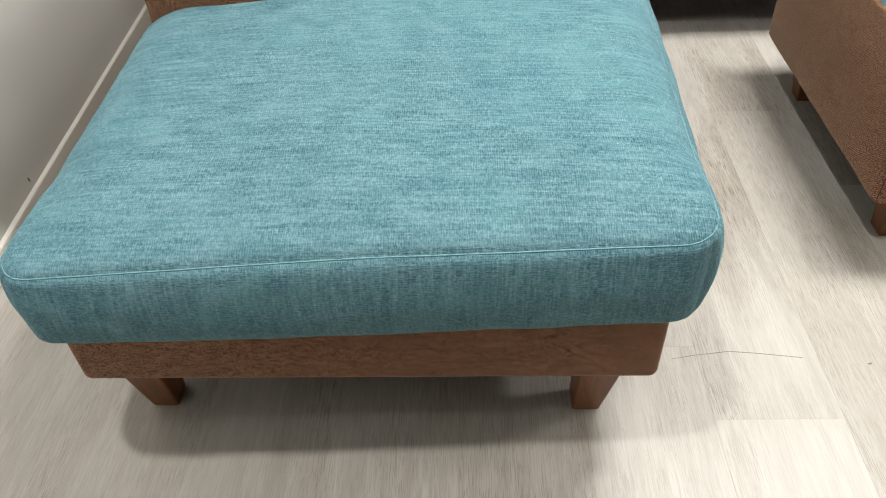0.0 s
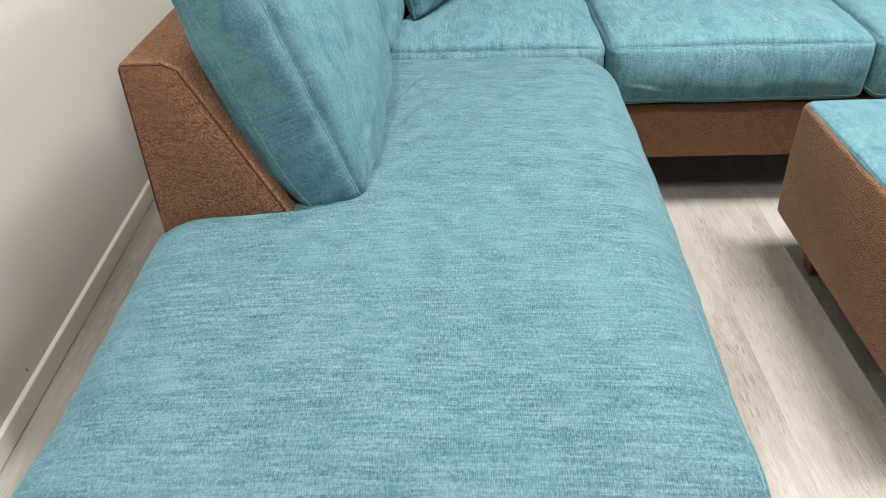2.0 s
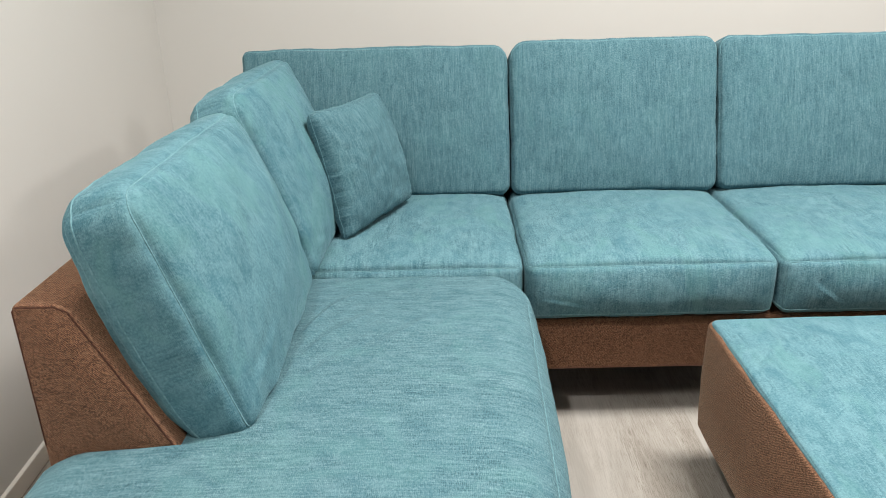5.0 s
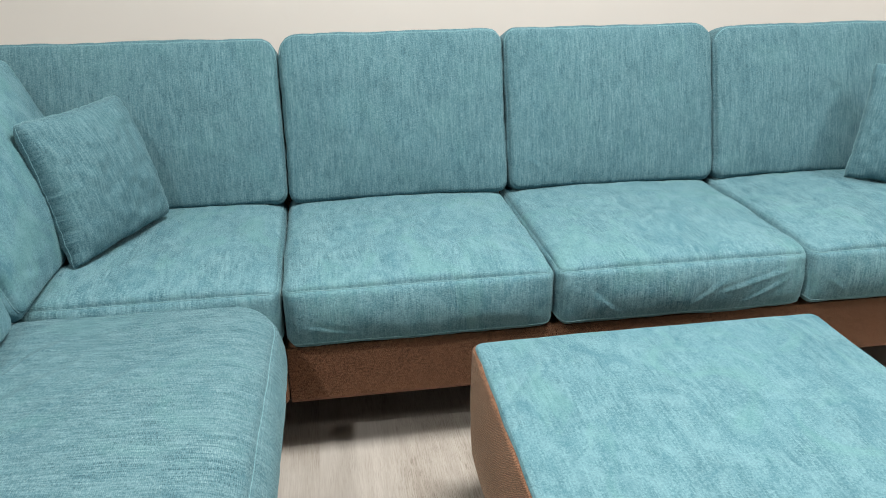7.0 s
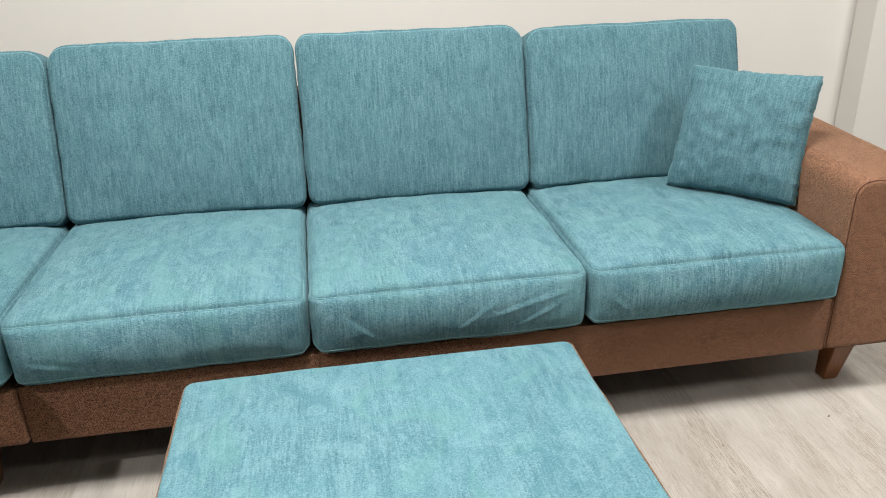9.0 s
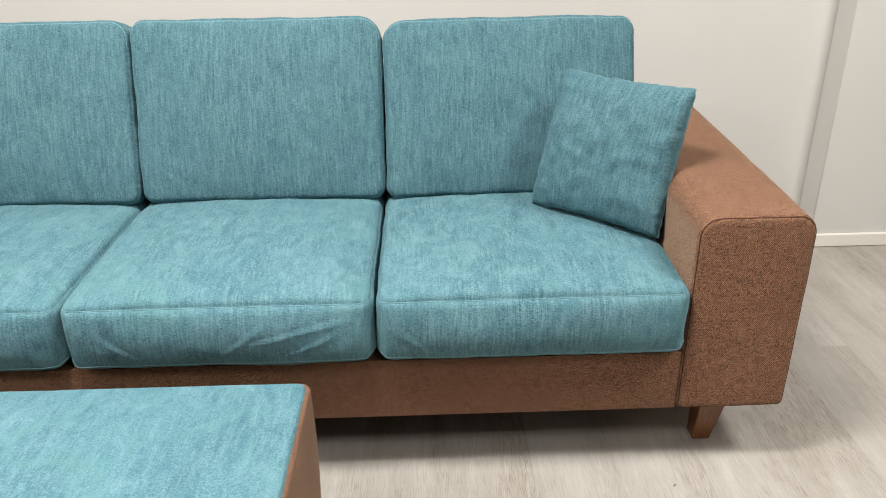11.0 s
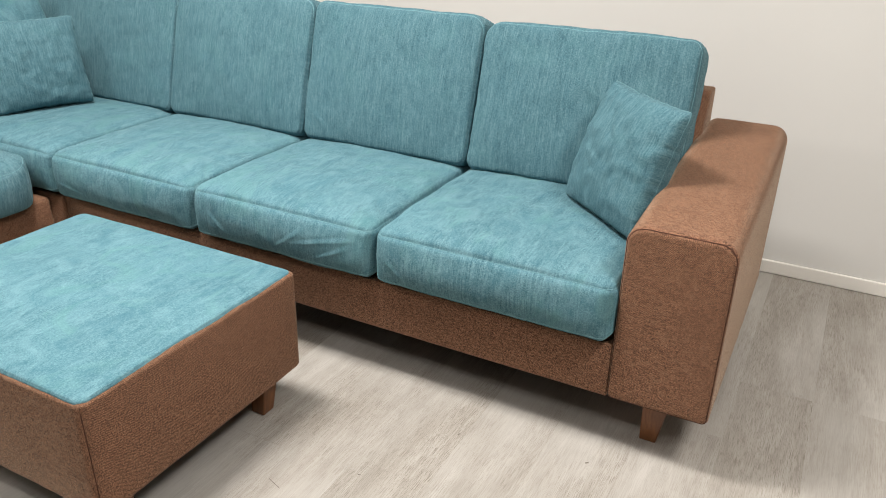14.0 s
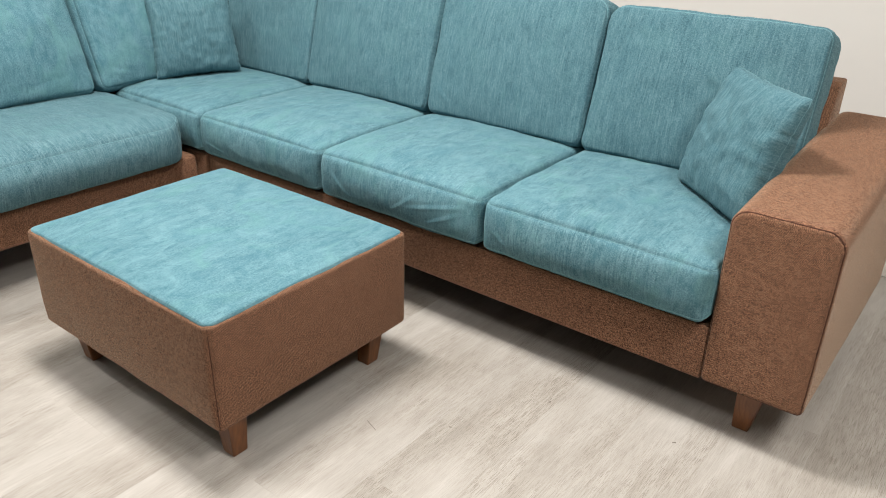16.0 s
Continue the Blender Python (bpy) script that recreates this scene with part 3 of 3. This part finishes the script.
chaise_pad = Pad((1.145, 0.730, 0.15), r=0.012, radii=(0.02, 0.036, 0.042, 0.085), crown=0.026, bulge=(0.015, 0.023), wrinkle=0.0016, seed=7.7, pinch=0.0006, bend=notch, creases=((3, (0.15, 0.06), (0.42, -0.12), 0.012, 0.0030), (3, (0.25, 0.09), (0.50, -0.07), 0.010, 0.0026), (3, (0.18, -0.08), (0.40, -0.22), 0.012, 0.0024), (3, (0.08, 0.02), (0.28, -0.10), 0.010, 0.0020), (-1, (-0.31, -0.045), (-0.24, 0.03), 0.008, 0.0024), (-1, (-0.34, -0.02), (-0.27, 0.045), 0.008, 0.0022), (-1, (-0.33, -0.05), (-0.18, -0.03), 0.007, 0.0020), (-1, (0.24, -0.05), (0.31, 0.03), 0.008, 0.0022)))
CHAISE_M = Matrix.Translation((0.190, 0.832 + 0.5725, 0.345)) @ pose(0, 0, 0, 0, 0, 90)
cushion("chaise_cushion", chaise_pad, CHAISE_M, sofa, (140, 96, 12), label="long flat teal chenille chaise cushion", welt=0.0009, cloth=SAT_ON)


def seat(x0, x1, y0, y1, seed, creases=(), radii=(0.02, 0.02, 0.034, 0.034), z1=SEAT_Z1, crown=0.030):
    pad = Pad((x1 - x0, y1 - y0, z1 - SEAT_Z0), r=0.015, radii=radii, crown=crown, bulge=(0.0, 0.018), wrinkle=0.0026, seed=seed, creases=creases, pinch=0.0006, puff=0.42)
    pad.shoulder(0.005, 0.050, 0.003, 0.020)
    m = Matrix.Translation(((x0 + x1) / 2, (y0 + y1) / 2, (z1 + SEAT_Z0) / 2))
    return cushion("seat_cushion", pad, m, sofa, (76, 76, 14), seams=(1.0, -0.84), label="thick teal chenille seat cushion with welted edges", welt=0.0012, cloth=BRUSHED_LIT, run=FRONT_RUN)


# folds that fan out towards a front corner
FAN = ((3, (0.15, -0.20), (0.285, -0.262), 0.008, 0.0024), (3, (0.19, -0.13), (0.288, -0.245), 0.008, 0.0022), (3, (0.08, -0.235), (0.24, -0.275), 0.007, 0.0018))
seat(0.075, 0.5955, 2.015, 2.60, 11.0, radii=(0.03, 0.03, 0.03, 0.03))
seat(0.5995, 1.1795, 2.012, 2.60, 17.0, creases=((-2, (-0.26, -0.01), (-0.12, -0.05), 0.006, 0.0017), (3, (-0.12, -0.1), (0.16, 0.12), 0.012, 0.002), *FAN))
seat(1.1835, 1.7715, 2.012, 2.60, 23.0, creases=((-2, (-0.02, -0.055), (0.11, 0.05), 0.0042, 0.0030), (-2, (0.05, -0.01), (0.27, 0.045), 0.0042, 0.0034), (-2, (0.12, -0.05), (0.24, 0.02), 0.0045, 0.0028), (-2, (-0.24, 0.03), (-0.15, -0.05), 0.006, 0.0017), *FAN))
seat(1.7755, 2.377, 2.012, 2.60, 29.0, creases=((-2, (-0.27, 0.02), (-0.2, -0.05), 0.006, 0.0017),))

# back cushions along the wall
TIP = 19.0


def back(x0, x1, foot_y, seed, radii, h=0.420, thick=0.118, z=0.443, creases=(), lean=16.0):
    pad = Pad((x1 - x0, h, thick), r=0.012, radii=radii, crown=0.030, back_crown=0.02, bulge=(0.0, 0.008), wrinkle=0.0024, seed=seed, creases=creases, pinch=0.0010, pucker=0.0014, puff=0.5)
    m = Matrix.Translation(((x0 + x1) / 2, foot_y, z)) @ pose(0, 0, 0, 90 - lean, 0, 0) @ Matrix.Translation((0, h / 2, -thick / 2))
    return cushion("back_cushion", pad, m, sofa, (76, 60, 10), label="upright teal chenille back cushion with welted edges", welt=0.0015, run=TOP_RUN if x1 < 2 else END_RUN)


back(-0.150, 0.6025, 2.505, 31.0, (0.045, 0.02, 0.02, 0.03))
back(0.6065, 1.1885, 2.500, 37.0, (0.040, 0.045, 0.03, 0.03), h=0.428)
back(1.1925, 1.7795, 2.500, 41.0, (0.050, 0.035, 0.03, 0.03), h=0.427, creases=((3, (-0.26, -0.12), (-0.17, -0.19), 0.008, 0.0018),))
back(1.7835, 2.382, 2.497, 43.0, (0.034, 0.050, 0.03, 0.03), h=0.417, creases=((3, (0.02, 0.02), (0.19, -0.10), 0.006, 0.0020), (3, (-0.05, 0.09), (0.10, 0.02), 0.006, 0.0014), (3, (-0.27, 0.19), (-0.19, 0.06), 0.009, 0.0026), (3, (-0.25, 0.20), (-0.14, 0.13), 0.009, 0.0022)))


# back cushions of the chaise side
def side_back(y0, y1, foot_x, seed, radii, h=0.40, thick=0.105, z=0.438, lean=TIP, creases=(), plump=0.006):
    pad = Pad((y1 - y0, h, thick), r=0.018, radii=radii, crown=0.055, back_crown=0.03, bulge=(plump, 0.012), wrinkle=0.0030, seed=seed, creases=creases, pinch=0.0006, pucker=0.0018, puff=0.55)

    def sag(p):
        """The back rounds out along its middle and tucks in at its foot."""
        q = p.copy()
        back_side = np.clip(-p[:, 2] / (thick / 2), 0, 1)
        q[:, 2] -= 0.012 * np.clip(1 - (p[:, 1] / (h / 2)) ** 2, 0, 1) * back_side
        q[:, 2] += 0.030 * np.clip((0.10 - h / 2 - p[:, 1]) / 0.10, 0, 1.05) ** 2 * back_side
        return q
    pad.bend = sag
    m = Matrix.Translation((foot_x, (y0 + y1) / 2, z)) @ pose(0, 0, 0, 0, 0, 90) @ pose(0, 0, 0, 90 - lean, 0, 0) @ Matrix.Translation((0, h / 2, -thick / 2))
    return cushion("side_back_cushion", pad, m, sofa, (70, 60, 10), seams=(1.0, -0.6), label="teal chenille back cushion leaning on the side frame", welt=0.0014, cloth=SMOOTHED)


side_back(1.365, 1.925, 0.135, 47.0, (0.055, 0.045, 0.022, 0.03), plump=0.009, creases=((3, (-0.26, -0.16), (-0.10, -0.11), 0.012, 0.0030), (3, (-0.22, -0.19), (0.0, -0.165), 0.010, 0.0026), (3, (0.0, -0.185), (0.22, -0.14), 0.012, 0.0026), (-1, (-0.18, -0.03), (-0.10, 0.035), 0.009, 0.0026), (-1, (-0.19, -0.01), (-0.14, 0.045), 0.008, 0.0020)))
side_back(1.945, 2.50, 0.136, 53.0, (0.03, 0.045, 0.03, 0.03), h=0.425, plump=0.010, creases=((3, (-0.25, -0.15), (-0.12, -0.19), 0.010, 0.0026), (3, (-0.26, 0.10), (-0.16, 0.02), 0.010, 0.0022), (3, (-0.27, 0.03), (-0.18, -0.06), 0.010, 0.0022)))

# ---- the footstool ----
ot = thing("ottoman", (1.322, 1.549, 0.0), "square brown twill ottoman with a teal top and wooden legs", "ottoman")
body_pad = Pad((0.716, 0.588, 0.256), r=0.010, radii=(0.016,) * 4, crown=0.0, back_crown=0.0, bulge=0.011, wrinkle=0.0016, seed=67.0, pinch=0.0, pucker=0.0)
BODY_M = Matrix.Translation((1.316, 1.549, 0.238))
body = part("body", body_pad.mesh("body", TWILL, (24, 20, 10)), ot, BODY_M)
for sx, sy in ((-1, -1), (1, -1), (1, 1), (-1, 1)):
    edge_line = body_pad.shape(np.c_[np.full(12, sx * 0.358), np.full(12, sy * 0.294), np.linspace(-0.122, 0.124, 12)])
    part("stitching", tube("stitching", edge_line, 0.0012, STITCH, closed=False), body, BODY_M)
top_pad = Pad((0.708, 0.580, 0.03), r=0.006, radii=(0.018,) * 4, crown=0.020, bulge=0.0, wrinkle=0.0009, seed=61.0, pinch=0.0, pucker=0.0)
TOP_M = Matrix.Translation((1.316, 1.549, 0.3535))
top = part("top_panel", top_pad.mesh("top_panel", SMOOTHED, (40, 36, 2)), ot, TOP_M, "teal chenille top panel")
me, m = block("dust_cover", 0.99, 1.654, 1.275, 1.823, 0.107, 0.12, UNDER, 0.001, 1)
part("dust_cover", me, ot, m, "black cloth dust cover underneath")
for x, y, ox, oy in ((1.030, 1.309, -1, -1), (1.634, 1.309, 1, -1), (1.030, 1.775, -1, 1), (1.618, 1.775, 1, 1)):
    leg(ot, x - 0.005 * ox, y - 0.005 * oy, ox, oy, 0.110, 0.052, 0.038)


# ---- throw pillows ----
def pillow(corners, thick, seed, label):
    """corners: top left, top right, bottom right, bottom left, as one faces the pillow."""
    tl, tr, br, bl = (Vector(c) for c in corners)
    mid = (tl + tr + br + bl) / 4
    ex = ((tr - tl) + (br - bl)).normalized()
    ez0 = ((tl - bl) + (tr - br))
    nrm = ex.cross(ez0).normalized()
    ey = nrm.cross(ex).normalized()
    m = Matrix(((ex.x, ey.x, nrm.x, mid.x), (ex.y, ey.y, nrm.y, mid.y), (ex.z, ey.z, nrm.z, mid.z), (0, 0, 0, 1)))
    flat = [np.array(m.inverted() @ c) for c in (bl, br, tl, tr)]
    n = 56
    s = np.linspace(-1, 1, n + 1)
    U, V = np.meshgrid(s, s, indexing="ij")
    a, b = (U + 1) / 2, (V + 1) / 2
    base = (1 - a)[..., None] * (1 - b)[..., None] * flat[0] + a[..., None] * (1 - b)[..., None] * flat[1] + (1 - a)[..., None] * b[..., None] * flat[2] + a[..., None] * b[..., None] * flat[3]
    pull = 0.007
    base[..., 0] *= 1 - pull / 0.15 * np.abs(U) ** 3 * (1 - V**2)
    base[..., 1] *= 1 - pull / 0.15 * np.abs(V) ** 3 * (1 - U**2)
    tuck = 1 - 0.016 * np.abs(U) ** 10 * np.abs(V) ** 10
    base[..., 0] *= tuck
    base[..., 1] *= tuck
    for axis, along, across in ((0, V, U), (1, U, V)):
        wave = np.array([[noise.noise(Vector((v * 4.5 + seed * 3, axis * 7.0 + (3.0 if w > 0 else 0.0), 0))) for v, w in zip(*r)] for r in zip(along, across)])
        tight = np.array([[noise.noise(Vector((v * 13.0 + seed * 5, axis * 3.0 + (9.0 if w > 0 else 0.0), 4.0))) for v, w in zip(*r)] for r in zip(along, across)])
        base[..., axis] += (0.0026 * wave + 0.0030 * tight) * np.abs(across) ** 4
    puff = (np.clip(1 - U**2, 0, 1) * np.clip(1 - V**2, 0, 1)) ** 0.37
    verts, faces = [], []
    for side in (1, -1):
        w = np.array([[noise.noise(Vector((x * 16 + seed, y * 16, side * 3.0))) + 0.6 * noise.noise(Vector((x * 38, y * 38 + seed, side * 2.0))) for x, y, _ in row] for row in base])
        edge = np.maximum(np.abs(U), np.abs(V))
        zz = side * (thick / 2 * puff + 0.0068 * w * np.clip((1 - edge) * 6, 0, 1)) + base[..., 2]
        start = len(verts)
        verts += [tuple(p) for p in np.dstack((base[..., 0], base[..., 1], zz)).reshape(-1, 3)]
        for i in range(n):
            for j in range(n):
                q = (start + i * (n + 1) + j, start + (i + 1) * (n + 1) + j, start + (i + 1) * (n + 1) + j + 1, start + i * (n + 1) + j + 1)
                faces.append(q if side > 0 else q[::-1])
    me = mesh_from("throw_pillow", verts, faces, CHENILLE)
    bm = bmesh.new()
    bm.from_mesh(me)
    bmesh.ops.remove_doubles(bm, verts=bm.verts, dist=1e-5)
    bm.to_mesh(me)
    bm.free()
    ob = new("throw_pillow", me)
    ob.matrix_world = m
    tagged(ob, label, "pillow", "throw pillows")
    edge = np.concatenate((base[:, 0], base[-1, 1:], base[::-1, -1][1:], base[0, ::-1][1:-1]))
    part("seam", tube("seam", edge, 0.0007, PIPING), ob, m)
    return ob


pillow(((0.105, 2.180, 0.752), (0.236, 2.459, 0.752), (0.320, 2.425, 0.462), (0.175, 2.142, 0.448)), 0.135, 5.0, "small teal chenille throw pillow propped in the sofa corner")
pillow(((2.201, 2.491, 0.750), (2.432, 2.281, 0.745), (2.362, 2.211, 0.445), (2.120, 2.420, 0.450)), 0.125, 9.0, "small teal chenille throw pillow leaning against the arm")

# ---- small marks ----
SCUFF = make_plain_cloth("dark_scuff", (0.17, 0.15, 0.128), (0.23, 0.205, 0.178))


def scuff(parent, x, y, length, width, turn):
    me, m = block("scuff_mark", -length / 2, length / 2, -width / 2, width / 2, -0.0002, 0.0003, SCUFF, 0.0001, 1)
    part("scuff_mark", me, parent, Matrix.Translation((x, y, 0.0)) @ pose(0, 0, 0, 0, 0, turn) @ m)


for x, y, length, width, turn in ((1.797, 1.574, 0.042, 0.0016, -18), (2.372, 1.968, 0.009, 0.004, 40), (1.943, 1.686, 0.006, 0.003, 10), (2.073, 1.916, 0.008, 0.003, 70), (0.90, 1.02, 0.006, 0.003, 20)):
    scuff(floor, x, y, length, width, turn)
me, m = block("scuff_mark", 2.956, 2.9585, ROOM_Y1 - 0.0004, ROOM_Y1 + 0.0004, 0.181, 0.1835, SCUFF, 0.0001, 1)
part("scuff_mark", me, wall_north, m)
me, m = block("scuff_mark", -0.0006, 0.0006, -0.002, 0.002, -0.005, 0.005, SCUFF, 0.0001, 1)
part("scuff_mark", me, wall_west, SKEW @ Matrix.Translation((ROOM_X0, 1.418, 0.063)) @ pose(0, 0, 0, 18, 0, 0) @ m)

HAIR = [(0.611, 1.031, 0.0004), (0.646, 1.038, 0.0004), (0.699, 1.045, 0.0004), (0.740, 1.041, 0.0004), (0.805, 1.032, 0.0004)]
part("scratch", tube("scratch", HAIR, 0.00022, SCUFF, closed=False), floor)

# ---- floor planks ----
PW, PL, GAP = 0.18, 1.22, 0.0001


def plank_mesh(length):
    me, _ = block("plank", -PW / 2 + GAP / 2, PW / 2 - GAP / 2, -length / 2 + GAP / 2, length / 2 - GAP / 2, -0.006, 0.0, PLANK, 0.0001, 1)
    me.transform(Matrix.Translation((0, 0, -0.003)))
    return me


whole = plank_mesh(PL)
SEAM_X = 2.808
for i in range(int((ROOM_X0 - 0.1 - SEAM_X) / PW) - 1, int((ROOM_X1 - SEAM_X) / PW) + 1):
    x = SEAM_X + (i + 0.5) * PW
    y = ROOM_Y0 - random.Random(i * 7 + 3).random() * PL
    while y < ROOM_Y1:
        y0, y1 = max(y, ROOM_Y0 - 0.02), min(y + PL, ROOM_Y1 + 0.02)
        if y1 - y0 > 0.05:
            part("plank", whole if y1 - y0 > PL - 0.001 else plank_mesh(y1 - y0), floor, Matrix.Translation((x, (y0 + y1) / 2, 0)))
        y += PL
